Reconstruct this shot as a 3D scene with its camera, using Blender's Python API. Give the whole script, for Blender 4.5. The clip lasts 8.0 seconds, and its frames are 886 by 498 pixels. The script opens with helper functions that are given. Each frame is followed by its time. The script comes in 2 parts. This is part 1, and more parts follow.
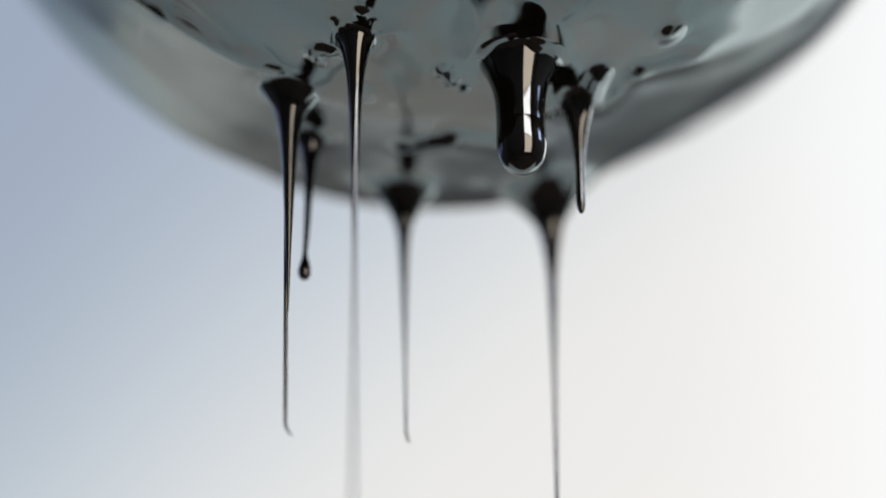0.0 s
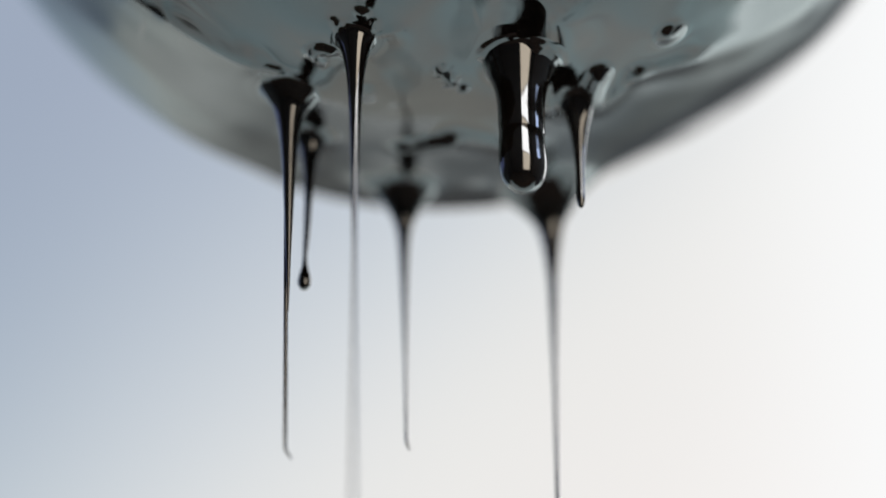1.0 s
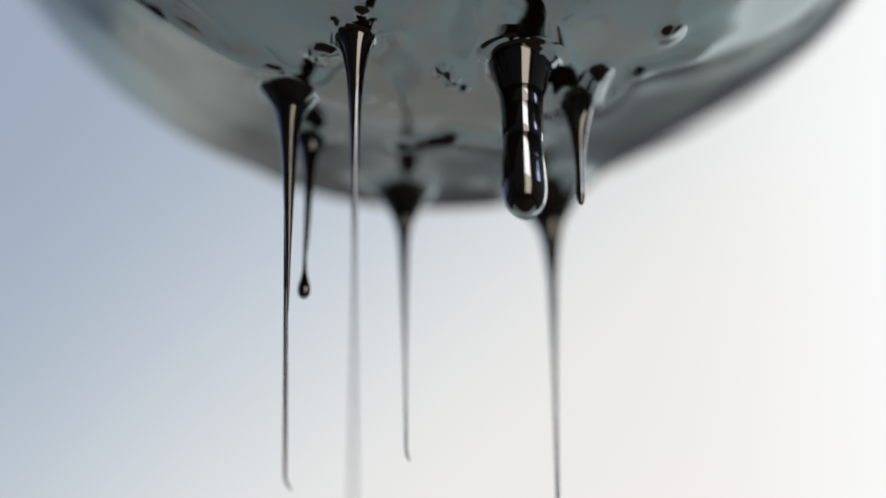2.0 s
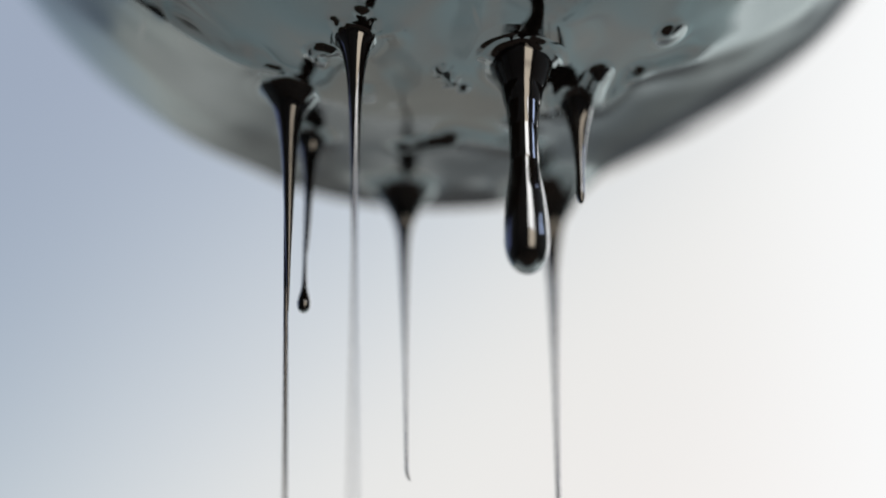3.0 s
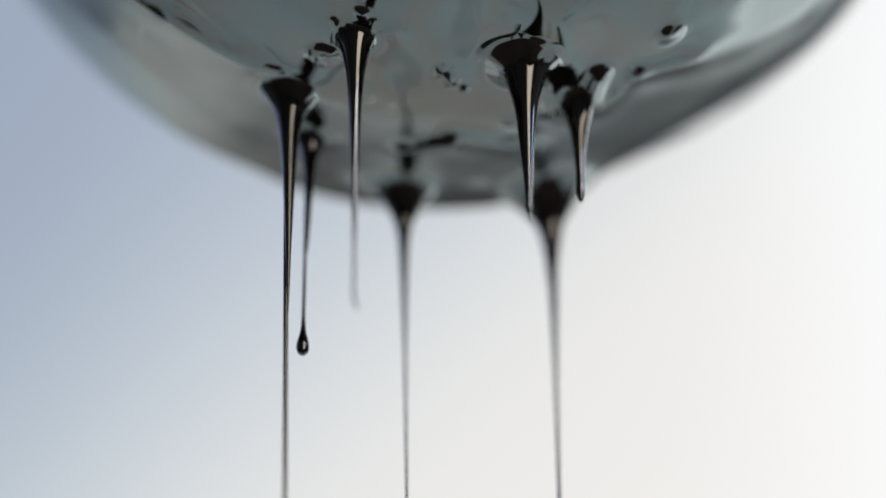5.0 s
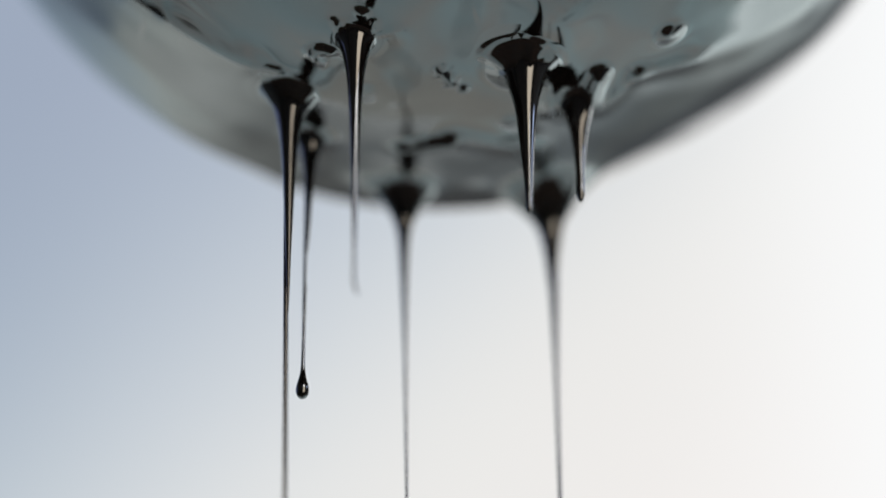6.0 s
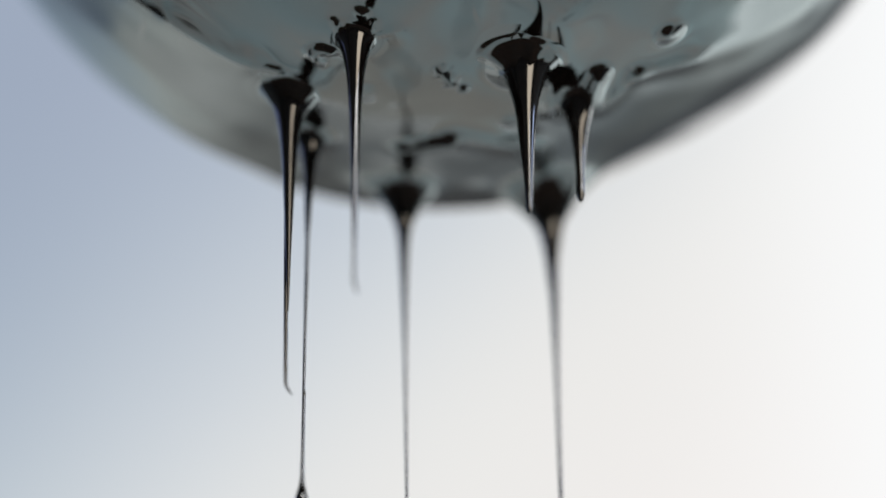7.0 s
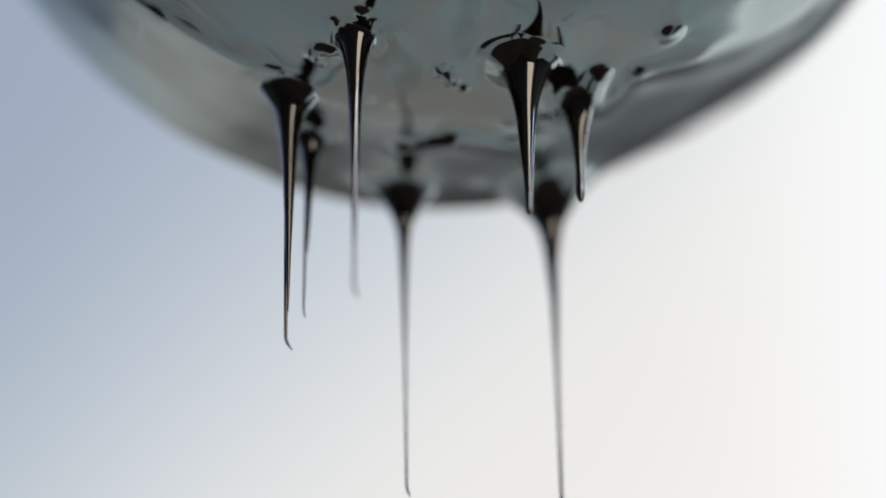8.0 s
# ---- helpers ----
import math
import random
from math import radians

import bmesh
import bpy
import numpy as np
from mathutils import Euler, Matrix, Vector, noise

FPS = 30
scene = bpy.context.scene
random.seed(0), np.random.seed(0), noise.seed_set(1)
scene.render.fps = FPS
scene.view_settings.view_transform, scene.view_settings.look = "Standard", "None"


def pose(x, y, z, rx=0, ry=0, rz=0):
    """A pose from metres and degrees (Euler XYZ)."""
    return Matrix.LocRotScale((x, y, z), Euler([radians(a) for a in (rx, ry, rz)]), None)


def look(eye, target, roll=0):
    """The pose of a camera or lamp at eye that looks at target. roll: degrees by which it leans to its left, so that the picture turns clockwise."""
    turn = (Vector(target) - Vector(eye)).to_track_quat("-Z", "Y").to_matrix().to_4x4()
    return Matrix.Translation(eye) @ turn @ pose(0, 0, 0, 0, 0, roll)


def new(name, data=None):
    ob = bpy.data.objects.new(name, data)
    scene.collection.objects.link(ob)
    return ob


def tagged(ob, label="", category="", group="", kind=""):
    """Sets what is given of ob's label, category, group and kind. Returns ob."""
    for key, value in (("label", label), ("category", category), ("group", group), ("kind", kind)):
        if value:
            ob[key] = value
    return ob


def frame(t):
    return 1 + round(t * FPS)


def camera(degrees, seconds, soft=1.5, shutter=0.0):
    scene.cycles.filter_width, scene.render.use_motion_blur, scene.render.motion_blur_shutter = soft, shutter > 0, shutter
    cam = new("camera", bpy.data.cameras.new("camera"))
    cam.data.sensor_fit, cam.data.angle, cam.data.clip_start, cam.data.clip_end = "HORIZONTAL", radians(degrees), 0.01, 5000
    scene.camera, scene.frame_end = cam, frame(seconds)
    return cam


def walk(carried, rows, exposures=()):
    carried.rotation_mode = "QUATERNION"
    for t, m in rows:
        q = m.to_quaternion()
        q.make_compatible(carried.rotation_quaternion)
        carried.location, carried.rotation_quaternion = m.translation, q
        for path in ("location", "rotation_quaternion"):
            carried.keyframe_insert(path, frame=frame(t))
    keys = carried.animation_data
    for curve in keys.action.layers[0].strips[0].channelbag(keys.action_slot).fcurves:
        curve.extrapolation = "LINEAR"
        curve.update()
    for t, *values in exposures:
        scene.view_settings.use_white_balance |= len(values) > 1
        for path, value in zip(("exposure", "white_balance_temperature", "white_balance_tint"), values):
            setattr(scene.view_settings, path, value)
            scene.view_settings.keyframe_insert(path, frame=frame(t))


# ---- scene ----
cam = camera(13.5, 8.0, soft=1.75, shutter=0.5)
cam.data.dof.use_dof = True
cam.data.dof.focus_distance = 0.330
cam.data.dof.aperture_fstop = 7.1
cam.data.dof.aperture_blades = 0

BALL_CENTRE = Vector((0, 0, 1.2))
BALL_RADIUS = 51.55          # millimetres
EYE = Vector((-0.00098, -0.27136, 0.94958))
AIM = EYE + Vector((0, math.cos(radians(34)), math.sin(radians(34))))
walk(cam, [(0.0, look(EYE, AIM, -1.0)), (8.0, look(EYE, AIM, -1.0))], exposures=[(0.0, 0.0), (8.0, 0.0)])

# ---- light ----
world = bpy.data.worlds.new("world")
scene.world = world
world.use_nodes = True
world.node_tree.nodes["Background"].inputs["Color"].default_value = (0.45, 0.5, 0.55, 1)
world.node_tree.nodes["Background"].inputs["Strength"].default_value = 0.15


def lamp(name, m, size_x, size_y, power, colour):
    data = bpy.data.lights.new(name, "AREA")
    data.shape, data.size, data.size_y = "RECTANGLE", size_x, size_y
    data.energy, data.color = power, colour
    ob = new(name, data)
    ob.matrix_world = m
    return ob


# added lamp without a source, brightens the pale floor that the oil reflects
lamp("floor_fill_lamp", pose(0, 1.1, 4.16), 3.2, 1.6, 330, (0.90, 0.985, 1.0))


# ---- materials ----
def material(name, colour, rough=0.5, metal=0.0, ior=1.5):
    mat = bpy.data.materials.new(name)
    mat.use_nodes = True
    p = mat.node_tree.nodes["Principled BSDF"]
    p.inputs["Base Color"].default_value = (*colour, 1)
    p.inputs["Roughness"].default_value = rough
    p.inputs["Metallic"].default_value = metal
    p.inputs["IOR"].default_value = ior
    return mat


def node(mat, kind, **inputs):
    n = mat.node_tree.nodes.new(kind)
    for key, value in inputs.items():
        n.inputs[key.replace("_", " ")].default_value = value
    return n


def link(mat, a, b):
    mat.node_tree.links.new(a, b)


def oil_material():
    """Thick black oil: a dark brown body under a wet, mirror-smooth skin."""
    mat = material("black_oil", (0.004, 0.003, 0.002), 0.03, 0.0, 1.62)
    p = mat.node_tree.nodes["Principled BSDF"]
    where = node(mat, "ShaderNodeTexCoord")
    grain = node(mat, "ShaderNodeTexNoise", Scale=180.0, Detail=3.0)
    link(mat, where.outputs["Object"], grain.inputs["Vector"])
    tone = node(mat, "ShaderNodeValToRGB")
    tone.color_ramp.elements[0].color = (0.0012, 0.0011, 0.0011, 1)
    tone.color_ramp.elements[1].color = (0.0040, 0.0027, 0.0020, 1)
    link(mat, grain.outputs["Fac"], tone.inputs["Fac"])
    link(mat, tone.outputs["Color"], p.inputs["Base Color"])
    wet = node(mat, "ShaderNodeMapRange")
    wet.inputs["To Min"].default_value, wet.inputs["To Max"].default_value = 0.015, 0.05
    link(mat, grain.outputs["Fac"], wet.inputs["Value"])
    link(mat, wet.outputs["Result"], p.inputs["Roughness"])
    return mat


def plaster_material(name, colour, scale=6.0):
    mat = material(name, colour, 0.85)
    p = mat.node_tree.nodes["Principled BSDF"]
    where = node(mat, "ShaderNodeTexCoord")
    big = node(mat, "ShaderNodeTexNoise", Scale=scale * 0.2, Detail=4.0)
    fine = node(mat, "ShaderNodeTexNoise", Scale=scale * 20, Detail=6.0)
    link(mat, where.outputs["Object"], big.inputs["Vector"])
    link(mat, where.outputs["Object"], fine.inputs["Vector"])
    tone = node(mat, "ShaderNodeValToRGB")
    tone.color_ramp.elements[0].position, tone.color_ramp.elements[1].position = 0.3, 0.7
    tone.color_ramp.elements[0].color = (*[c * 0.86 for c in colour], 1)
    tone.color_ramp.elements[1].color = (*[min(1, c * 1.08) for c in colour], 1)
    link(mat, big.outputs["Fac"], tone.inputs["Fac"])
    link(mat, tone.outputs["Color"], p.inputs["Base Color"])
    bump = node(mat, "ShaderNodeBump", Strength=0.15, Distance=0.002)
    link(mat, fine.outputs["Fac"], bump.inputs["Height"])
    link(mat, bump.outputs["Normal"], p.inputs["Normal"])
    return mat


def patchy_floor_material(name, cool, warm, dark):
    """Unseen floor: cool and warm patches a metre across, with darker blotches, to vary the oil's reflections."""
    mat = plaster_material(name, cool)
    p = mat.node_tree.nodes["Principled BSDF"]
    where = node(mat, "ShaderNodeTexCoord")
    patch = node(mat, "ShaderNodeTexNoise", Scale=1.7, Detail=2.0)
    blotch = node(mat, "ShaderNodeTexNoise", Scale=3.4, Detail=5.0, Distortion=0.6)
    link(mat, where.outputs["Object"], patch.inputs["Vector"])
    link(mat, where.outputs["Object"], blotch.inputs["Vector"])
    a = node(mat, "ShaderNodeValToRGB")
    a.color_ramp.elements[0].position, a.color_ramp.elements[0].color = 0.40, (*cool, 1)
    a.color_ramp.elements[1].position, a.color_ramp.elements[1].color = 0.62, (*warm, 1)
    link(mat, patch.outputs["Fac"], a.inputs["Fac"])
    s = node(mat, "ShaderNodeMapRange")
    s.inputs["From Min"].default_value, s.inputs["From Max"].default_value = 0.56, 0.72
    link(mat, blotch.outputs["Fac"], s.inputs["Value"])
    mix = node(mat, "ShaderNodeMixRGB")
    mix.inputs[2].default_value = (*dark, 1)
    link(mat, s.outputs["Result"], mix.inputs[0])
    link(mat, a.outputs["Color"], mix.inputs[1])
    # one broad warm patch, painted where it warms the oil's reflection
    away = node(mat, "ShaderNodeVectorMath")
    away.operation = "DISTANCE"
    away.inputs[1].default_value = (-0.12, 1.75, 0.0)
    link(mat, where.outputs["Object"], away.inputs[0])
    warm_tint = node(mat, "ShaderNodeMapRange")
    warm_tint.inputs["From Min"].default_value, warm_tint.inputs["From Max"].default_value = 0.62, 0.28
    warm_tint.inputs["To Max"].default_value = 0.85
    link(mat, away.outputs["Value"], warm_tint.inputs["Value"])
    under = node(mat, "ShaderNodeMixRGB")
    under.inputs[2].default_value = (0.60, 0.55, 0.49, 1)
    link(mat, warm_tint.outputs["Result"], under.inputs[0])
    link(mat, mix.outputs[0], under.inputs[1])
    link(mat, under.outputs[0], p.inputs["Base Color"])
    return mat


def glow_material(name, colour, strength):
    mat = bpy.data.materials.new(name)
    mat.use_nodes = True
    mat.node_tree.nodes.clear()
    out = node(mat, "ShaderNodeOutputMaterial")
    glow = node(mat, "ShaderNodeEmission", Color=(*colour, 1), Strength=strength)
    link(mat, glow.outputs["Emission"], out.inputs["Surface"])
    return mat, glow


def backdrop_material():
    """Backdrop glow, far out of focus: light painted cool grey-blue on one side, nearly white on the other."""
    mat, glow = glow_material("backdrop_glow", (1, 1, 1), 2.4)
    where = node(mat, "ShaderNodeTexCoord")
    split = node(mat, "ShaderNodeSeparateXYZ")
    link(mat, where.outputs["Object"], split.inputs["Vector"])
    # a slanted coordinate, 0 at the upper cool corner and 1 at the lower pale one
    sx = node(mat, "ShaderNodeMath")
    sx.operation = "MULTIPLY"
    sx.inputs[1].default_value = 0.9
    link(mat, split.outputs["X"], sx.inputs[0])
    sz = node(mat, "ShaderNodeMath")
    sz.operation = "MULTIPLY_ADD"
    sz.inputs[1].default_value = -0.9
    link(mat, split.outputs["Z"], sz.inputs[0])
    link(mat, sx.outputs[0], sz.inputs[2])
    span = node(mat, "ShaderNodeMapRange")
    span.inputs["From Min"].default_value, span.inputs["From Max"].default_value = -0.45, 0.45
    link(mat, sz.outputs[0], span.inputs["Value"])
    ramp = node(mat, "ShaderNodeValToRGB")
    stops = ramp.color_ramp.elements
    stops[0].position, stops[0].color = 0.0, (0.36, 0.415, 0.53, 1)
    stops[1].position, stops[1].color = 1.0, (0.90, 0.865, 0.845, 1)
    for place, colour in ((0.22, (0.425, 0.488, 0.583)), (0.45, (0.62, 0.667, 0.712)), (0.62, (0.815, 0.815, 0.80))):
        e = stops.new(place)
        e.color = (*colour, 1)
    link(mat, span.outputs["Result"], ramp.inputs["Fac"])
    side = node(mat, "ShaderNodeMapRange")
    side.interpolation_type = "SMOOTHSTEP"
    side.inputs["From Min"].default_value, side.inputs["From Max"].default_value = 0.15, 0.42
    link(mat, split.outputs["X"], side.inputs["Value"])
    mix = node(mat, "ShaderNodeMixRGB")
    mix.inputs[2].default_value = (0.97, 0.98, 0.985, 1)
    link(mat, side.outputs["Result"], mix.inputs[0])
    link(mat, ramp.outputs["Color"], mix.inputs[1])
    # below view: an uneven dark belt, pale foot under it, painted for the oil's reflections
    wobble = node(mat, "ShaderNodeTexNoise", Scale=2.2, Detail=4.0)
    link(mat, where.outputs["Object"], wobble.inputs["Vector"])
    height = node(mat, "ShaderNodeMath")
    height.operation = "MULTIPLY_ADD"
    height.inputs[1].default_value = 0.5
    link(mat, wobble.outputs["Fac"], height.inputs[0])
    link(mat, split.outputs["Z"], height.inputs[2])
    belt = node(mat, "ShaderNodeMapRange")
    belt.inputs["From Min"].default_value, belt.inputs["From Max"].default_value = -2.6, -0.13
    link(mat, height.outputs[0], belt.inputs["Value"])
    low_ramp = node(mat, "ShaderNodeValToRGB")
    marks = low_ramp.color_ramp.elements
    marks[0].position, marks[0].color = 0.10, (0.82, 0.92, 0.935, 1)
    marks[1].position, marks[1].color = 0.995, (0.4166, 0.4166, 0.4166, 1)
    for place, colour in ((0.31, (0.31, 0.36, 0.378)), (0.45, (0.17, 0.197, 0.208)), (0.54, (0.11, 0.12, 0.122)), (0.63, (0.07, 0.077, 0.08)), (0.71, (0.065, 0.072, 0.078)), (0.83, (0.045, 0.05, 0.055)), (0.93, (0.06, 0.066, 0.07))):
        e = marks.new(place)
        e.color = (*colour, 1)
    link(mat, belt.outputs["Result"], low_ramp.inputs["Fac"])
    tinted = node(mat, "ShaderNodeMixRGB")
    tinted.blend_type = "MULTIPLY"
    tinted.inputs[0].default_value = 1.0
    link(mat, mix.outputs[0], tinted.inputs[1])
    # grey mixed in at the sides, out of view, to lighten the ball's flanks
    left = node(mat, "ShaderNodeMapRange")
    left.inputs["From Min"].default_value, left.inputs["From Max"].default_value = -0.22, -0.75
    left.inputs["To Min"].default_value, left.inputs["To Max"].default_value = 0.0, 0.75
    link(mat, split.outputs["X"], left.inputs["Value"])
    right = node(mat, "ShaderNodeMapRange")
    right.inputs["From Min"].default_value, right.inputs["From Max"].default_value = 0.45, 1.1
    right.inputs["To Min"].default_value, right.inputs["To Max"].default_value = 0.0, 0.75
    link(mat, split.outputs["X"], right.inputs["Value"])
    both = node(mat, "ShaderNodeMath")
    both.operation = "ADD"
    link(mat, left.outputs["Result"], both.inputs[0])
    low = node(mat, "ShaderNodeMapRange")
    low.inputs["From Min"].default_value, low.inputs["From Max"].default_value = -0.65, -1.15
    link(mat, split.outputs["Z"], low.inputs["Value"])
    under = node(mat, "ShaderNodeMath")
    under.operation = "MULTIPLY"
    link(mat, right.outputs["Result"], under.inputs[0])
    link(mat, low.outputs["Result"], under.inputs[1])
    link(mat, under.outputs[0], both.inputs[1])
    flank_mix = node(mat, "ShaderNodeMixRGB")
    flank_mix.inputs[2].default_value = (0.295, 0.335, 0.33, 1)
    link(mat, both.outputs[0], flank_mix.inputs[0])
    link(mat, low_ramp.outputs["Color"], flank_mix.inputs[1])
    link(mat, flank_mix.outputs[0], tinted.inputs[2])
    # glow raised out of view to either side, to light the ball's flanks
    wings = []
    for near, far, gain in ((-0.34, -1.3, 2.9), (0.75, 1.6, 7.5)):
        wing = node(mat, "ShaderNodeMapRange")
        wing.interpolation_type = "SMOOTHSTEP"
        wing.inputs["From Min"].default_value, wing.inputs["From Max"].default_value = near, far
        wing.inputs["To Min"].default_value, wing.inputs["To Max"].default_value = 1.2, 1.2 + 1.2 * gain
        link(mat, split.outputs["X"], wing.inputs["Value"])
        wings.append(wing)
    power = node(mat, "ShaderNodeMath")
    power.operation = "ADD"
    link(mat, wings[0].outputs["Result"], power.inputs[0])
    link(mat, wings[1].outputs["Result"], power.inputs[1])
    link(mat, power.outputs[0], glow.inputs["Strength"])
    link(mat, tinted.outputs[0], glow.inputs["Color"])
    return mat


OIL = oil_material()
PALE_FLOOR = patchy_floor_material("pale_floor_paint", (0.62, 0.77, 0.80), (0.71, 0.70, 0.67), (0.36, 0.40, 0.41))
# brown chosen to tint the drip roots through reflection
BROWN_FLOOR = plaster_material("brown_tint_floor", (0.028, 0.016, 0.0105))
DARK_FLOOR = plaster_material("dark_floor", (0.018, 0.014, 0.012))
DARK_WALL = plaster_material("dark_wall", (0.02, 0.02, 0.022))
SIDE_WALL = plaster_material("side_wall", (0.025, 0.028, 0.032))
SKY_PANE, _ = glow_material("bright_sky_pane", (1.0, 1.0, 1.0), 16.0)
BLUE_PANE, _ = glow_material("blue_sky_pane", (0.55, 0.68, 1.0), 9.0)
DUSK_PANE, _ = glow_material("dim_blue_pane", (0.40, 0.50, 1.0), 1.1)
# blind's sunlight put in as glow, for the cream strip in the oil
BLIND, _ = glow_material("glowing_cream_blind", (1.0, 0.87, 0.70), 7.5)
FRAME = material("window_frame_paint", (0.12, 0.11, 0.10), 0.4)
DISTANCE = backdrop_material()
STEEL = material("dull_steel", (0.3, 0.3, 0.3), 0.4, 1.0)


# ---- mesh helpers ----
def mesh_object(name, verts, faces, mat, smooth=True):
    me = bpy.data.meshes.new(name)
    me.from_pydata(verts, [], faces)
    me.materials.append(mat)
    if smooth:
        me.polygons.foreach_set("use_smooth", [True] * len(me.polygons))
    me.update()
    return new(name, me)


def box(name, x0, x1, y0, y1, z0, z1, mat):
    bm = bmesh.new()
    bmesh.ops.create_cube(bm, size=1)
    for v in bm.verts:
        v.co = Vector(((x0 + x1) / 2 + v.co.x * (x1 - x0), (y0 + y1) / 2 + v.co.y * (y1 - y0), (z0 + z1) / 2 + v.co.z * (z1 - z0)))
    me = bpy.data.meshes.new(name)
    bm.to_mesh(me)
    bm.free()
    me.materials.append(mat)
    return new(name, me)


def structure(ob, label):
    return tagged(ob, label, kind="structure")


def child(ob, parent, label=""):
    ob.parent = parent
    return tagged(ob, label)


# ---- the room: all but the backdrop unseen, tones set for the oil's reflections ----
def backdrop():
    # a glowing sheet stands in for the bright background
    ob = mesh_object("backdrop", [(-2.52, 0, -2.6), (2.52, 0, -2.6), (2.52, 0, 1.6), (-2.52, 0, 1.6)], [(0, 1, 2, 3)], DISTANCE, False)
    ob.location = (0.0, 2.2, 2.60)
    return structure(ob, "glowing backdrop sheet, painted from blue-grey to white")


def rear_wall_with_window():
    """The wall behind the camera, with one tall window: bright sky above, a glowing cream blind below."""
    y0, y1 = -2.0, -1.88
    x0, x1, z0, z1 = 0.40, 1.75, 0.55, 3.9
    wall = structure(new("wall_south"), "dark plain wall with a tall bright window")
    for a, b, c, d in ((-2.52, x0, 0, 4.2), (x1, 2.52, 0, 4.2), (x0, x1, 0, z0), (x0, x1, z1, 4.2)):
        child(box("wall_panel", a, b, y0, y1, c, d, DARK_WALL), wall)
    window = structure(new("window_1"), "tall window with a glowing cream blind half drawn")
    sill = 2.3
    child(box("pane", x0 + 0.04, x1 - 0.04, y0 + 0.02, y0 + 0.03, sill, z1 - 0.04, SKY_PANE), window, "bright white sky pane")
    child(box("blind", x0 + 0.04, x1 - 0.04, y0 + 0.05, y0 + 0.055, z0 + 0.04, sill - 0.03, BLIND), window, "glowing cream fabric blind")
    for a, b, c, d in ((x0, x0 + 0.04, z0, z1), (x1 - 0.04, x1, z0, z1), (x0 + 0.04, x1 - 0.04, z0, z0 + 0.04), (x0 + 0.04, x1 - 0.04, z1 - 0.04, z1), (x0 + 0.04, x1 - 0.04, sill - 0.03, sill)):
        child(box("window_frame", a, b, y0, y1, c, d, FRAME), window)


def west_wall_with_window():
    x0, x1 = -2.52, -2.4
    y0, y1, z0, z1 = 0.15, 1.7, 1.75, 3.05
    wall = structure(new("wall_west"), "dark grey plain wall with a wide dim window")
    for a, b, c, d in ((-2.0, y0, 0, 4.2), (y1, 2.2, 0, 4.2), (y0, y1, 0, z0), (y0, y1, z1, 4.2)):
        child(box("wall_panel", x0, x1, a, b, c, d, SIDE_WALL), wall)
    window = structure(new("window_3"), "wide window of dim blue sky")
    child(box("pane", x0 + 0.02, x0 + 0.03, y0, y1, z0, z1, DUSK_PANE), window, "dim blue sky pane")


def east_wall_with_window():
    x0, x1 = 2.4, 2.52
    y0, y1, z0, z1 = -0.55, 0.1, 2.35, 3.05
    wall = structure(new("wall_east"), "dark plain wall with a narrow blue window")
    for a, b, c, d in ((-2.0, y0, 0, 4.2), (y1, 2.2, 0, 4.2), (y0, y1, 0, z0), (y0, y1, z1, 4.2)):
        child(box("wall_panel", x0, x1, a, b, c, d, SIDE_WALL), wall)
    window = structure(new("window_2"), "narrow high window of blue sky")
    child(box("pane", x1 - 0.03, x1 - 0.02, y0, y1, z0, z1, BLUE_PANE), window, "pale blue sky pane")


backdrop()
# unseen floor, split into pale and dark zones to shape the oil's reflections
structure(box("floor", -2.05, 2.12, 0.31, 2.2, -0.1, 0, PALE_FLOOR), "pale painted floor")
structure(box("floor_west", -2.52, -2.05, 0.31, 2.2, -0.1, 0, BROWN_FLOOR), "dark brown floor strip added for the oil's reflections")
structure(box("floor_east", 2.12, 2.52, 0.31, 2.2, -0.1, 0, BROWN_FLOOR), "dark brown floor strip added for the oil's reflections")
structure(box("floor_middle", -2.52, 2.52, -0.45, 0.31, -0.1, 0, BROWN_FLOOR), "dark brown floor zone added for the oil's reflections")
structure(box("floor_rear", -2.52, 2.52, -2.0, -0.45, -0.1, 0, DARK_FLOOR), "dark floor behind the camera")
structure(box("ceiling", -2.52, 2.52, -2.0, 2.2, 4.2, 4.3, DARK_WALL), "dark plain ceiling")

rear_wall_with_window()
east_wall_with_window()
west_wall_with_window()

# ---- the ball ----
R = BALL_RADIUS


# small lumps set for dark spots in the camera's view: place, height and breadth, in millimetres
LUMPS = [(19.6, -4.2, 0.55, 0.95), (-8.5, 17.7, 0.45, 1.5), (2.4, 18.4, 0.4, 1.5), (6.2, 20.5, 0.35, 1.5), (-7.5, 0.2, 0.2, 0.8), (5.2, 5.1, 0.25, 0.5), (-12.7, -0.1, 0.3, 0.5), (-13.9, 17.2, 0.3, 1.2), (-4.8, -8.3, 0.12, 1.2), (-7.75, -10.8, 0.4, 0.45), (-9.0, -9.2, 0.12, 0.3), (1.1, -0.4, 0.42, 0.4)]
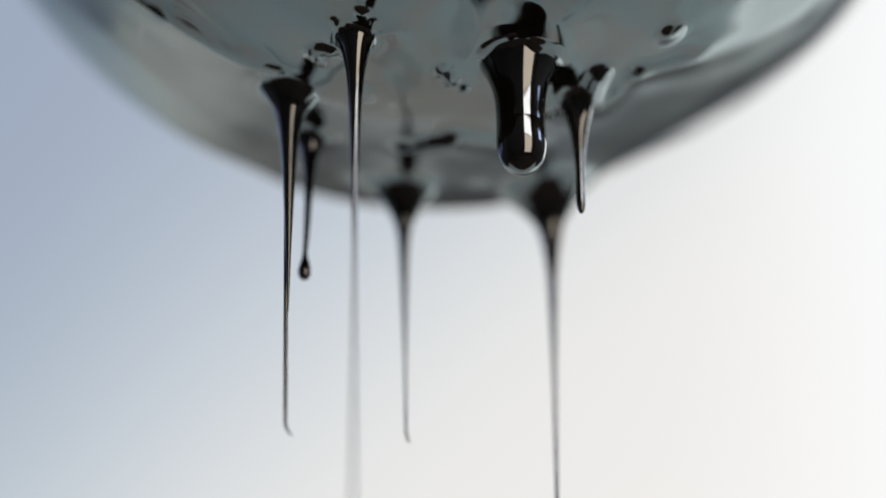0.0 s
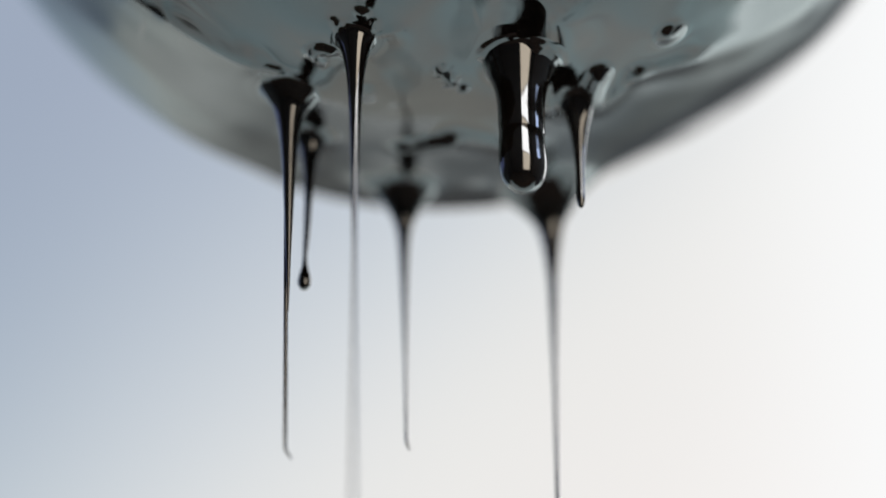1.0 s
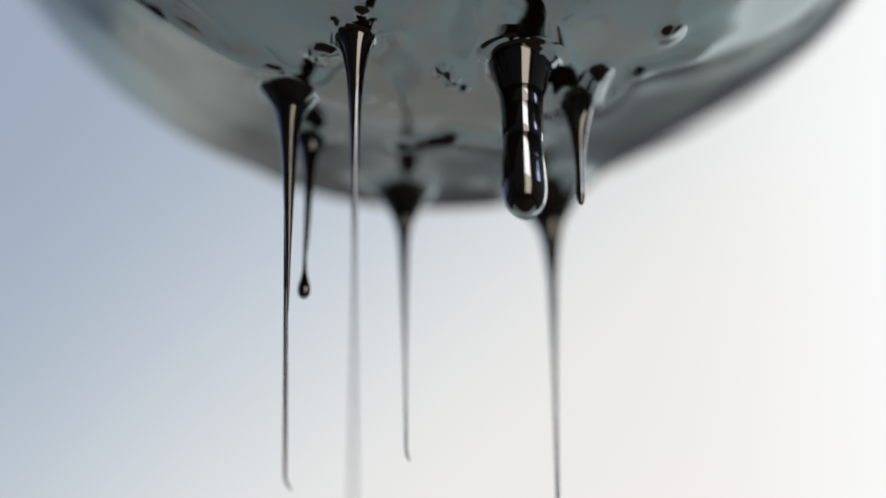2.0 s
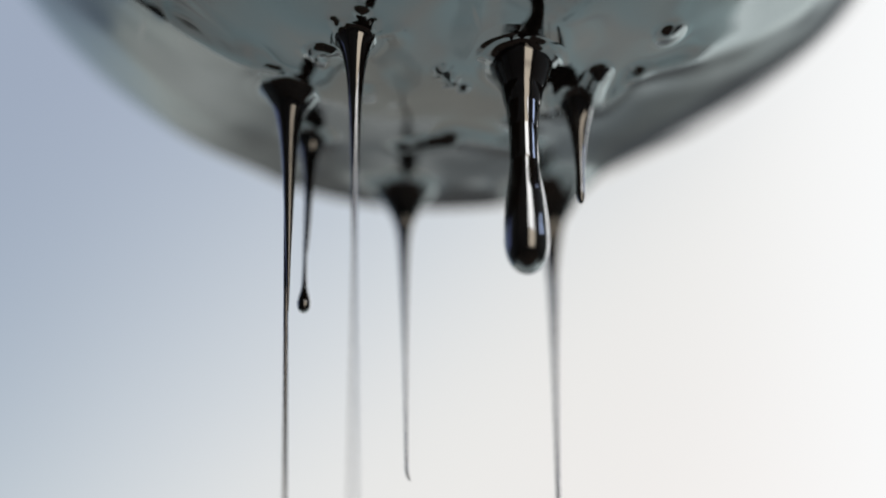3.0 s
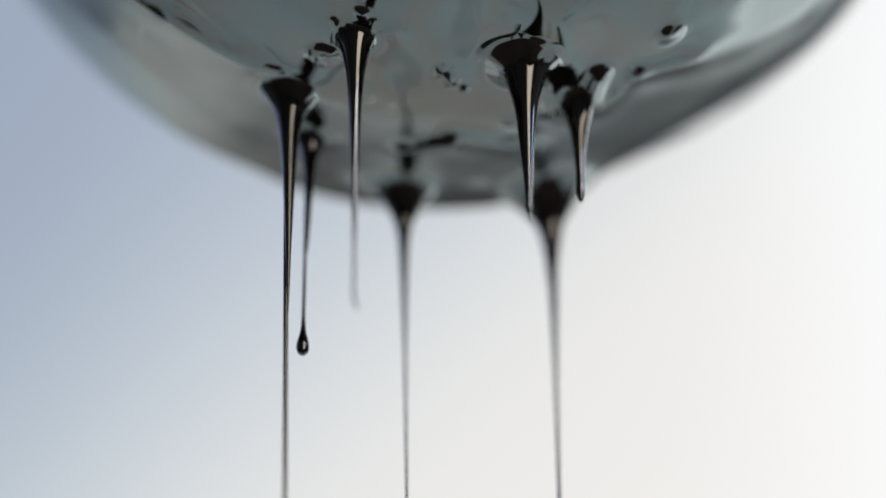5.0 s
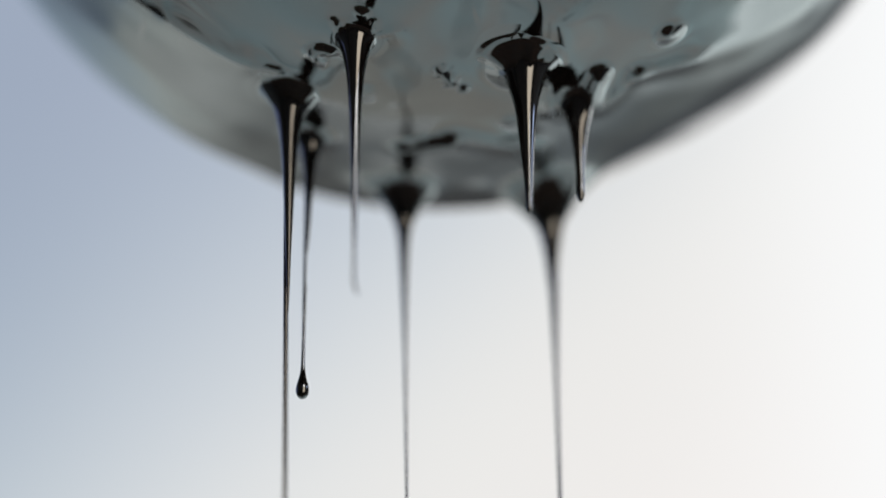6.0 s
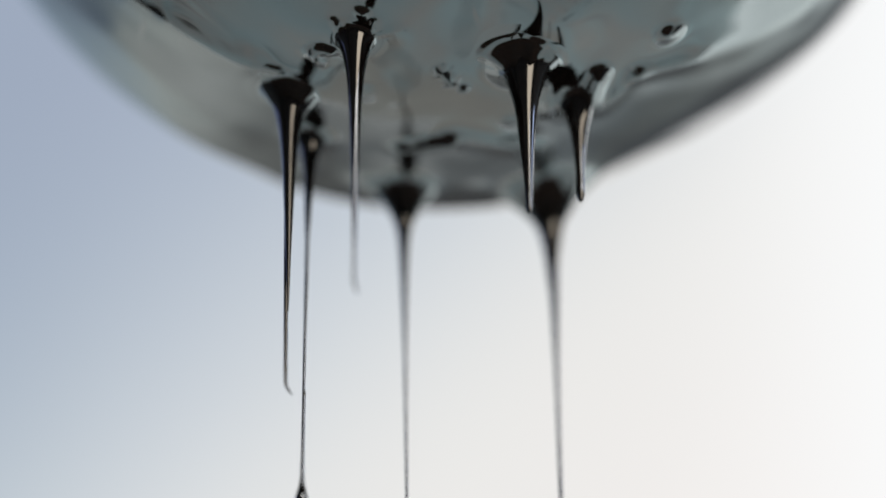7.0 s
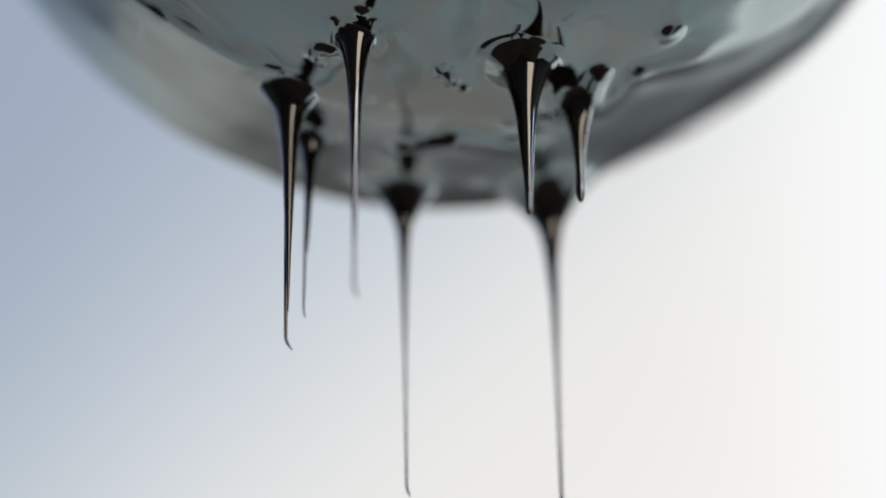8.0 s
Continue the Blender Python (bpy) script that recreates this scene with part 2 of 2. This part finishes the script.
# rivulets and ridges fitted to the camera's view: two ends, height and breadth
RUNS = [(-13.0, 25.5, 11.0, 27.0, 0.7, 4.0), (-0.9, -3.3, 0.1, -1.4, 0.6, 0.42), (-16.8, -2.3, -15.5, -2.1, 0.15, 0.4), (-22.6, -8.0, -15.4, -1.4, 0.08, 0.7), (-25.1, -4.9, -18.1, -2.2, 0.25, 1.3), (-28.8, -5.0, -19.2, -1.9, 0.5, 2.6), (13.7, 4.9, 17.0, 0.4, 0.35, 1.0), (17.0, 0.4, 22.2, 0.7, 0.35, 1.2), (22.2, 0.7, 32.5, 2.6, 0.3, 2.4), (-4.6, 9.4, -0.2, 7.7, 0.85, 0.8), (13.3, -1.1, 12.6, 1.3, 1.2, 0.75), (8.8, -0.7, 8.7, 3.8, 0.4, 0.75), (0.0, 7.3, 7.9, 10.8, 0.3, 1.3), (-7.9, -4.3, -5.0, 0.6, 0.12, 1.6), (-31.0, 2.6, -20.9, 9.3, 0.4, 3.0), (-25.2, 17.9, -17.4, 23.7, 0.45, 5.0), (-7.1, -8.0, -4.2, -9.0, 0.1, 0.22), (-9.8, -8.4, -10.4, -9.6, 0.12, 0.3), (-7.1, -8.5, -6.6, -9.9, 0.12, 0.3)]

# low steps shaped to put dark arcs in the camera's view: centre, inner and outer radius, drop, and the bearing from and
# to
STEPS = [(6.0, -4.0, 3.4, 4.25, 0.34, -172, -94), (6.0, -4.0, 3.3, 3.9, 0.22, -68, -42), (-11.1, -4.8, 1.2, 1.9, 0.5, -240, -50)]

# one flank flattened to fit the ball's outline in the camera's view
FLAT = (25.1, 19.1, -40.7)


def skin(x, y):
    """Height of the wet underside over the ball's centre, in millimetres."""
    q = max(R * R - x * x - y * y, 0.0)
    wave = noise.noise(Vector((x * 0.075 + 3.1, y * 0.075, 0.3))) * 0.26
    wave += noise.noise(Vector((x * 0.16, y * 0.16 + 7.7, 1.3))) * 0.14
    wave += noise.noise(Vector((x * 0.34, y * 0.34 + 2.7, 4.3))) * 0.035
    for lx, ly, h, s in LUMPS:
        d = ((x - lx) ** 2 + (y - ly) ** 2) / (s * s)
        if d < 9:
            wave -= h * math.exp(-d)
    for ax, ay, bx, by, h, s in RUNS:
        ux, uy = bx - ax, by - ay
        t = max(0.0, min(1.0, ((x - ax) * ux + (y - ay) * uy) / (ux * ux + uy * uy)))
        d = ((x - ax - t * ux) ** 2 + (y - ay - t * uy) ** 2) / (s * s)
        if d < 9:
            wave -= h * math.exp(-d)
    for cx, cy, r0, r1, h, b0, b1 in STEPS:
        r = math.hypot(x - cx, y - cy)
        if r < r1:
            b = math.degrees(math.atan2(y - cy, x - cx))
            b = b - 360 if b > b1 + 90 else b
            side = max(0.0, min(1.0, (b - b0) / 22 + 0.5)) * max(0.0, min(1.0, (b1 - b) / 22 + 0.5))
            u = min(1.0, (r1 - r) / (r1 - r0))
            wave -= h * side * side * (3 - 2 * side) * u * u * (3 - 2 * u) * min(1.0, r / (0.5 * r0)) ** 2
    wave -= 0.3 * (x - 6.4) * math.exp(-((x - 6.4) ** 2 + (y + 10.0) ** 2) / 24.0)
    fade = min(1.0, max(0.0, (47.0 - math.hypot(x, y)) / 10.0))
    d = ((x - FLAT[0]) ** 2 + (y - FLAT[1]) ** 2 + (math.sqrt(q) + FLAT[2]) ** 2) / 100.0
    dent = 1.23 * math.exp(-d) * R / max(math.sqrt(q), 12.0) if d < 8 else 0.0
    flat = 1.3 * math.exp(-((x - 2) ** 2 + (y - 2) ** 2) / 225.0)
    return -math.sqrt(q) + wave * fade + dent + flat


def coated_ball():
    verts, faces = [(0, 0, skin(0, 0))], []
    rings, seg = 560, 640
    for i in range(1, rings + 1):
        a = radians(0.124 * i if i <= 500 else 62 + 117 * (i - 500) / 60)
        for j in range(seg):
            b = 2 * math.pi * j / seg
            x, y = R * math.sin(a) * math.cos(b), R * math.sin(a) * math.sin(b)
            z = skin(x, y) if a < radians(76) else -R * math.cos(a)
            verts.append((x, y, z))
    for j in range(seg):
        faces.append((0, 1 + (j + 1) % seg, 1 + j))
    for i in range(rings - 1):
        for j in range(seg):
            p, q = 1 + i * seg + j, 1 + i * seg + (j + 1) % seg
            faces.append((p, q, q + seg, p + seg))
    # the unseen front is flattened to block less window light in the drop's reflections
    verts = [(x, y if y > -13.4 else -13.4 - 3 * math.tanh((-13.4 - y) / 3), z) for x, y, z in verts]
    verts = [tuple(c * 0.001 for c in v) for v in verts]
    thing = tagged(new("coated_ball"), "ball with a flattened front, drowned in glossy black oil, dripping underneath", "ball")
    thing.location = BALL_CENTRE
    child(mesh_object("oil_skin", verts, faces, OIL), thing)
    rod = box("hanging_rod", -0.004, 0.004, -0.004, 0.004, 0.049, 3.0, STEEL)
    child(rod, thing, "plain steel rod that carries the ball")
    return thing


coated_ball()


# ---- drips ----
def curve_of(points, n):
    """A smooth run of (height, radius) through the given few, n steps to each span."""
    p = np.array(points, float)
    first = 0
    if p[0][1] == 0:  # a rounded end: carry the curve on through the axis
        p = np.vstack([p[3:0:-1] * ([1] + [-1] * (p.shape[1] - 1)), p])
        first = 3
    s = np.concatenate([[0], np.cumsum(np.sqrt(np.hypot(*np.diff(p[:, :2], axis=0).T)))])
    h, count = np.diff(s), len(p)
    a, rhs = np.eye(count), np.zeros(p.shape)
    for i in range(1, count - 1):
        a[i, i - 1:i + 2] = h[i - 1], 2 * (h[i - 1] + h[i]), h[i]
        rhs[i] = 6 * ((p[i + 1] - p[i]) / h[i] - (p[i] - p[i - 1]) / h[i - 1])
    m = np.linalg.solve(a, rhs)
    out = []
    for i in range(first, count - 1):
        for k in range(n + (i == count - 2)):
            u, v = h[i] * k / n, h[i] * (1 - k / n)
            q = (m[i] * v**3 + m[i + 1] * u**3) / (6 * h[i]) + (p[i] / h[i] - m[i] * h[i] / 6) * v + (p[i + 1] / h[i] - m[i + 1] * h[i] / 6) * u
            out.append((float(q[0]), *[max(0.0004, float(r)) for r in q[1:]]))
    return out


def tube(name, rings, centre, seg=40):
    """A body from rings of (height, radius) or (height, radius across, radius deep) in millimetres; centre() gives its axis."""
    verts, faces = [], []
    for z, r, *deep in rings:
        ry = deep[0] if deep else r
        cx, cy, z2 = centre(z, r)
        for j in range(seg):
            b = 2 * math.pi * j / seg
            x, y = cx + r * math.cos(b), cy + ry * math.sin(b)
            verts.append((x, y, z2(x, y) if callable(z2) else z2))
    for i in range(len(rings) - 1):
        for j in range(seg):
            p, q = i * seg + j, i * seg + (j + 1) % seg
            faces.append((p, p + seg, q + seg, q))
    faces.append(tuple(reversed(range(seg))))
    faces.append(tuple(range((len(rings) - 1) * seg, len(rings) * seg)))
    verts = [tuple(c * 0.001 for c in v) for v in verts]
    return mesh_object(name, verts, faces, OIL)


def drip(x, y, label):
    thing = tagged(new("oil_drip"), label, "drip", "oil drips under the ball")
    thing.location = BALL_CENTRE + Vector((x, y, skin(x, y))) * 0.001
    return thing


def funnel(thing, x, y, points, lean=0.0, spread=1.0, shift=0.0, back=0.0):
    """The flared root: it leaves the skin of the ball tangentially and narrows downwards."""
    base = skin(x, y)
    d1, r1 = points[0]
    skirt = [((d1 + 0.02) * math.exp(-s) - 0.02, r1 + spread * s) for s in (5.5, 4.2, 3.2, 2.4, 1.7, 1.1, 0.6, 0.25)]
    points = [*skirt, *points]

    def axis(d, r):
        return lean * max(d, 0) + shift * min(1.0, max(0.0, d) / 2), back * max(d, 0), (lambda px, py: skin(x + px, y + py) - base - d)
    return child(tube("funnel", curve_of(points, 10), axis, 64), thing)


def hanging(thing, name, points, lean=0.0, hook=0.0, hook_span=2.0, label="", back=0.0):
    """A thread or drop whose lowest point is its origin; points are (height over the tip, radius)."""
    def axis(h, r):
        s = max(0.0, 1 - h / hook_span)
        return -lean * h + hook * s * s, -back * h, h
    return child(tube(name, curve_of(points, 14), axis, 56), thing, label)


# a broad drip whose column sinks, pinches off and falls
CX, CY = (6.37, -3.5)
drip_c = drip(CX, CY, "fat glossy black oil drop stretching from the ball")
funnel(drip_c, CX, CY, [(0.3, 3.2), (0.65, 2.68), (1.15, 2.1), (2.3, 1.53), (3.9, 1.16), (5.4, 0.91), (8.5, 0.65), (10.1, 0.45), (11.2, 0.2), (11.6, 0.03)], 0.0, 0.4, 0.2)


def oval(points):
    """The drop starts a little broader across than deep; turned, it looks narrower to the camera."""
    return [(h, 1.12 * r, r) for h, r in points]


drop_c = hanging(drip_c, "drop", oval([(0.0, 0.0), (0.12, 0.5), (0.4, 0.95), (0.9, 1.42), (1.7, 1.78), (2.8, 1.97), (4.0, 1.97), (5.33, 1.92), (6.6, 1.82), (7.94, 1.69), (10.55, 1.36), (13.17, 1.12), (15.78, 0.91), (18.39, 0.76), (21.0, 0.61), (24.0, 0.54), (27.5, 0.58), (30.5, 0.5), (34.0, 0.14)]))
# the neck: four sleeves that draw back into the root one after another
broad_c = hanging(drip_c, "sleeve", oval([(0.0, 0.0), (0.6, 0.83), (1.5, 1.29), (2.7, 1.66), (4.0, 1.86), (5.0, 1.93), (6.4, 1.955), (7.7, 2.02), (9.3, 2.23), (10.9, 2.72), (11.9, 3.12), (14.0, 3.2), (16.0, 1.5)]))
middle_c = hanging(drip_c, "sleeve", oval([(0.0, 0.0), (0.8, 0.56), (1.8, 1.0), (3.2, 1.21), (4.6, 1.36), (6.4, 1.5), (8.2, 1.69), (10.0, 2.08), (11.6, 2.57), (12.6, 2.87), (14.5, 2.9), (16.5, 1.5)]))
slim_c = hanging(drip_c, "sleeve", oval([(0.0, 0.0), (0.6, 0.17), (1.6, 0.36), (3.0, 0.56), (4.5, 0.74), (6.2, 0.92), (7.7, 1.04), (9.2, 1.18), (10.7, 1.43), (12.4, 1.93), (14.1, 2.65), (14.9, 2.87), (16.6, 2.9), (18.6, 1.5)]))


def band(r):
    """A short even stretch of neck that fills the groove between drop and sleeve."""
    return hanging(drip_c, "band", oval([(0.0, 0.0), (0.4, 0.78 * r), (1.0, 0.96 * r), (1.6, r), (2.5, r), (3.4, r), (4.3, r), (5.2, r), (5.9, 0.96 * r), (6.3, 0.78 * r), (6.6, 0.4 * r)]))


bands_c = [band(r) for r in (1.81, 1.55, 1.31)]
tip_c = hanging(drip_c, "tip", [(0.0, 0.0), (0.25, 0.21), (0.7, 0.26), (1.6, 0.3), (4.6, 0.48), (7.6, 0.7), (10.7, 0.98), (12.25, 1.23), (13.8, 1.64), (15.1, 2.15), (16.0, 2.5), (18.0, 1.1)])
thread_c = hanging(drip_c, "thread", [(0.0, 0.03), (1.16, 0.08), (4.68, 0.12), (11.84, 0.16), (20.0, 0.2), (30.0, 0.24), (36.0, 0.2)], hook=0.2, hook_span=3)

# a long thread with a bent end
AX, AY = (-14.65, 1.4)
drip_a = drip(AX, AY, "long thin black oil thread with a bent end")
funnel(drip_a, AX, AY, [(0.44, 2.8), (1.01, 2.24), (1.9, 1.63), (3.53, 1.14), (6.27, 0.76), (10.59, 0.5), (15.45, 0.31), (19.63, 0.17), (22.58, 0.05)], 0.0, 2.0, back=0.09)
thread_a = hanging(drip_a, "thread", [(0.0, 0.05), (0.33, 0.11), (1.11, 0.15), (5.61, 0.19), (17.18, 0.22), (35.43, 0.26), (54.86, 0.29)], hook=0.6, hook_span=1.4, back=0.09)

# the nearest thread, which breaks and shortens
BX, BY = (-8.38, -7.5)
drip_b = drip(BX, BY, "thin black oil thread running out of focus")
funnel(drip_b, BX, BY, [(0.38, 1.8), (2.12, 1.14), (4.97, 0.74), (7.6, 0.57), (11.67, 0.42), (16.44, 0.29), (21.72, 0.17), (24.61, 0.05)], -0.0068, 1.7)
thread_b = hanging(drip_b, "thread", [(0.0, 0.06), (0.44, 0.12), (2.21, 0.15), (8.37, 0.16), (22.88, 0.17), (32.57, 0.2), (47.73, 0.24)], lean=-0.0068, hook=0.3, hook_span=1.6)

# a thread that carries a small bead down
DX, DY = (-13.09, 8.91)
drip_d = drip(DX, DY, "fine black oil thread carrying a small round bead")
funnel(drip_d, DX, DY, [(0.51, 1.56), (1.47, 1.07), (2.87, 0.73), (4.9, 0.48), (8.04, 0.32), (11.15, 0.18), (13.0, 0.05)], -0.0138, 0.7)
thread_d = hanging(drip_d, "thread", [(0.0, 0.03), (0.47, 0.08), (3.53, 0.12), (11.93, 0.15), (24.35, 0.17), (43.98, 0.22)], lean=-0.0138, hook=0.2, hook_span=1.2)
bead_d = hanging(drip_d, "bead", [(0.0, 0.0), (0.06, 0.22), (0.23, 0.42), (0.7, 0.59), (1.29, 0.56), (2.11, 0.36), (2.94, 0.23), (4.42, 0.18), (7.1, 0.16), (11.93, 0.15)], lean=-0.0138)

# a short drip with a rounded end
EX, EY = (11.5, 2.7)
drip_e = drip(EX, EY, "short black oil drip with a rounded end")
funnel(drip_e, EX, EY, [(0.63, 1.74), (1.96, 1.22), (3.79, 0.79), (6.29, 0.51), (9.07, 0.36), (11.22, 0.2)], -0.0085, 0.8)
tip_e = hanging(drip_e, "tip", [(0.0, 0.0), (0.12, 0.18), (0.42, 0.3), (0.97, 0.39), (2.44, 0.4), (5.53, 0.44), (9.91, 0.5)], lean=-0.0085)

# a far thread with a bent end
FX, FY = (-4.6, 18.6)
drip_f = drip(FX, FY, "far black oil thread hanging from a wide root")
funnel(drip_f, FX, FY, [(0.78, 3.19), (1.82, 2.23), (3.43, 1.27), (5.03, 0.74), (7.58, 0.47), (12.61, 0.29), (19.41, 0.15), (23.65, 0.05)], 0.0, 1.3)
thread_f = hanging(drip_f, "thread", [(0.0, 0.05), (0.35, 0.11), (1.77, 0.14), (5.94, 0.14), (18.18, 0.16), (44.2, 0.23)], hook=0.3, hook_span=1.4)

# the farthest thread, the thickest at its root
GX, GY = (9.42, 21.2)
drip_g = drip(GX, GY, "thick-rooted black oil thread reaching far down")
funnel(drip_g, GX, GY, [(0.92, 4.61), (1.96, 3.32), (3.78, 1.92), (5.08, 1.33), (7.01, 0.9), (9.56, 0.58), (11.78, 0.37), (13.99, 0.11)], -0.0142, 1.2)
thread_g = hanging(drip_g, "thread", [(0.0, 0.08), (1.15, 0.16), (6.96, 0.19), (17.71, 0.22), (23.22, 0.3), (29.47, 0.45), (33.92, 0.55), (46.99, 0.6)], lean=-0.0142)


def motions():
    def slide(ob, rows, lean=0.0, raised=0.0, across=0.0, back=0.0):
        walk(ob, [(t, pose((across + max(-0.33, min(0.33, -lean * z))) * 0.001, -back * z * 0.001, (z * (1 - 0.45 * back) + raised) * 0.001)) for t, z in rows])

    def at(t, row):
        return float(np.interp(t, *zip(*row)))

    def sink(ob, rows, across):
        """Rows of (seconds, depth of the tip); the oval is turned to look narrower to the camera as the drop stretches.
        """
        turn = [(0.0, 0.0), (0.8, 31.0), (1.7, 61.0), (2.8, 90.0), (8.0, 90.0)]
        walk(ob, [(t, pose(at(t, across) * 0.001, 0, (0.41 - z) * 0.001, 0, 0, at(t, turn))) for t, z in rows])

    tip = [(0, 12.39), (0.4, 13.1), (0.8, 13.9), (1.2, 14.8), (1.7, 15.95), (2.3, 18.2), (2.8, 20.89), (3.0, 22.7), (3.2, 24.95), (3.3, 26.4), (3.4, 28.25), (3.5, 31.0), (3.6, 39.3)]
    fall = [(3.7, 90.0), (3.8, 250.0), (3.9, 520.0), (4.0, 900.0), (4.05, 1136.0), (8.0, 1136.0)]
    behind = [(0, -0.28), (1.0, -0.24), (1.7, -0.18), (2.8, -0.09), (3.5, -0.1), (8.0, -0.1)]
    sink(drop_c, tip + fall, behind)
    staying = [(0, -0.28), (1.7, -0.18), (2.8, -0.09), (3.5, -0.05), (4.0, 0.12), (6.0, 0.22), (8.0, 0.22)]
    sink(broad_c, [(0, 12.4), (0.8, 12.5), (1.7, 10.7), (2.3, 8.4), (2.8, 7.7), (3.2, 7.1), (3.6, 5.5), (4.0, 2.5), (8.0, 2.5)], staying)
    sink(middle_c, [(0, 12.2), (0.8, 13.6), (1.7, 13.6), (2.3, 13.4), (2.8, 13.0), (3.2, 10.5), (3.5, 8.9), (3.7, 6.5), (4.0, 4.5), (8.0, 4.5)], staying)
    sink(slim_c, [(0, 12.0), (0.8, 13.3), (1.7, 15.2), (3.2, 15.7), (3.5, 15.5), (3.6, 13.0), (3.7, 11.0), (4.0, 8.0), (8.0, 7.5)], staying)
    sink(bands_c[0], [(0, 10.8), (0.8, 11.2), (1.7, 11.5), (2.0, 10.0), (2.3, 8.0), (2.8, 5.0), (3.2, 2.0), (3.5, 1.0), (8.0, 1.0)], staying)
    sink(bands_c[1], [(0, 11.0), (1.7, 11.6), (2.2, 12.2), (2.5, 12.4), (2.65, 9.8), (2.8, 7.0), (3.2, 2.5), (3.5, 1.5), (8.0, 1.5)], staying)
    sink(bands_c[2], [(0, 11.2), (2.3, 11.8), (2.8, 12.6), (3.0, 12.8), (3.1, 10.5), (3.2, 8.6), (3.5, 4.0), (3.7, 2.0), (8.0, 2.0)], staying)
    sink(tip_c, [(0, 12.0), (0.8, 13.1), (1.7, 13.7), (2.8, 14.7), (3.2, 14.9), (3.5, 15.5), (3.6, 16.6), (4.0, 16.6), (6.0, 16.5), (8.0, 16.7)], staying)
    slide(thread_c, [(0, -11.5), (3.0, -15.0), (3.4, -22.0), (3.5, -26.0), (3.6, -36.0), (3.7, -50.0), (3.8, -27.77), (3.9, -25.36), (4.0, -22.87), (4.2, -20.71), (4.5, -19.18), (5.0, -17.59), (5.8, -16.22), (8, -15.8)], -0.0, 0.41, 0.15)
    slide(thread_a, [(0, -36.74), (0.5, -37.86), (1.0, -39.02), (1.5, -40.52), (1.7, -41.12), (2.4, -43.54), (3.0, -45.71), (4.0, -49.48), (5.0, -51.61), (6.0, -51.61), (6.4, -47.33), (6.6, -40.79), (6.7, -37.75), (6.8, -35.11), (6.9, -33.7), (7.0, -32.63), (7.1, -31.78), (7.3, -30.69), (7.5, -29.83), (8.0, -28.11)], 0.0, 0.81, -0.2, 0.09)
    slide(thread_b, [(0, -53.54), (3.5, -53.54), (3.8, -48.31), (3.9, -44.59), (4.0, -40.0), (4.2, -34.78), (4.5, -32.1), (4.7, -30.53), (5.3, -28.61), (5.8, -27.81), (6.5, -27.36), (8, -27.87)], -0.0068, 0.44)
    slide(thread_d, [(0, -13.0), (1.0, -13.92), (3.5, -16.97), (4.5, -19.21), (5.8, -24.22), (6.5, -29.04), (6.8, -32.63), (7.0, -36.63), (7.1, -42.81), (7.3, -39.46), (7.4, -29.74), (7.5, -26.0), (7.8, -21.25), (8.0, -20.05)], -0.0138, 0.0, -0.17)
    slide(bead_d, [*[(0, -15.94), (0.5, -16.36), (1.0, -16.97), (1.5, -17.4), (3.5, -20.35), (4.2, -21.85), (4.7, -22.98), (5.8, -27.41), (6.3, -30.38), (6.5, -32.11), (6.7, -34.41), (6.8, -35.89), (6.9, -37.31), (7.0, -39.74), (7.1, -45.58)], (7.2, -100.0), (7.3, -280.0), (7.4, -560.0), (7.5, -940.0), (7.56, -1146.0), (8.0, -1146.0)], -0.0138, 0.0, -0.17)
    slide(tip_e, [(0, -13.11), (0.5, -12.75), (1.0, -12.5), (1.5, -12.32), (3.5, -11.96), (4.5, -11.83), (8.0, -11.89)], -0.0085, 0.54)
    slide(thread_f, [(0, -28.73), (0.5, -29.02), (1.0, -29.5), (1.5, -29.97), (2.8, -32.2), (3.2, -33.25), (3.5, -34.19), (4.5, -36.33), (6.0, -38.92), (7.0, -38.92), (7.5, -36.33), (8.0, -34.3)], 0.0, 0.41)
    sway = [(0.0, 0.0), (4.0, 0.25), (8.0, 0.7)]
    walk(thread_g, [(t, pose((-0.0142 + radians(a)) * 0.041, 0, -0.0407, 0, -a, 0)) for t, a in sway])


motions()
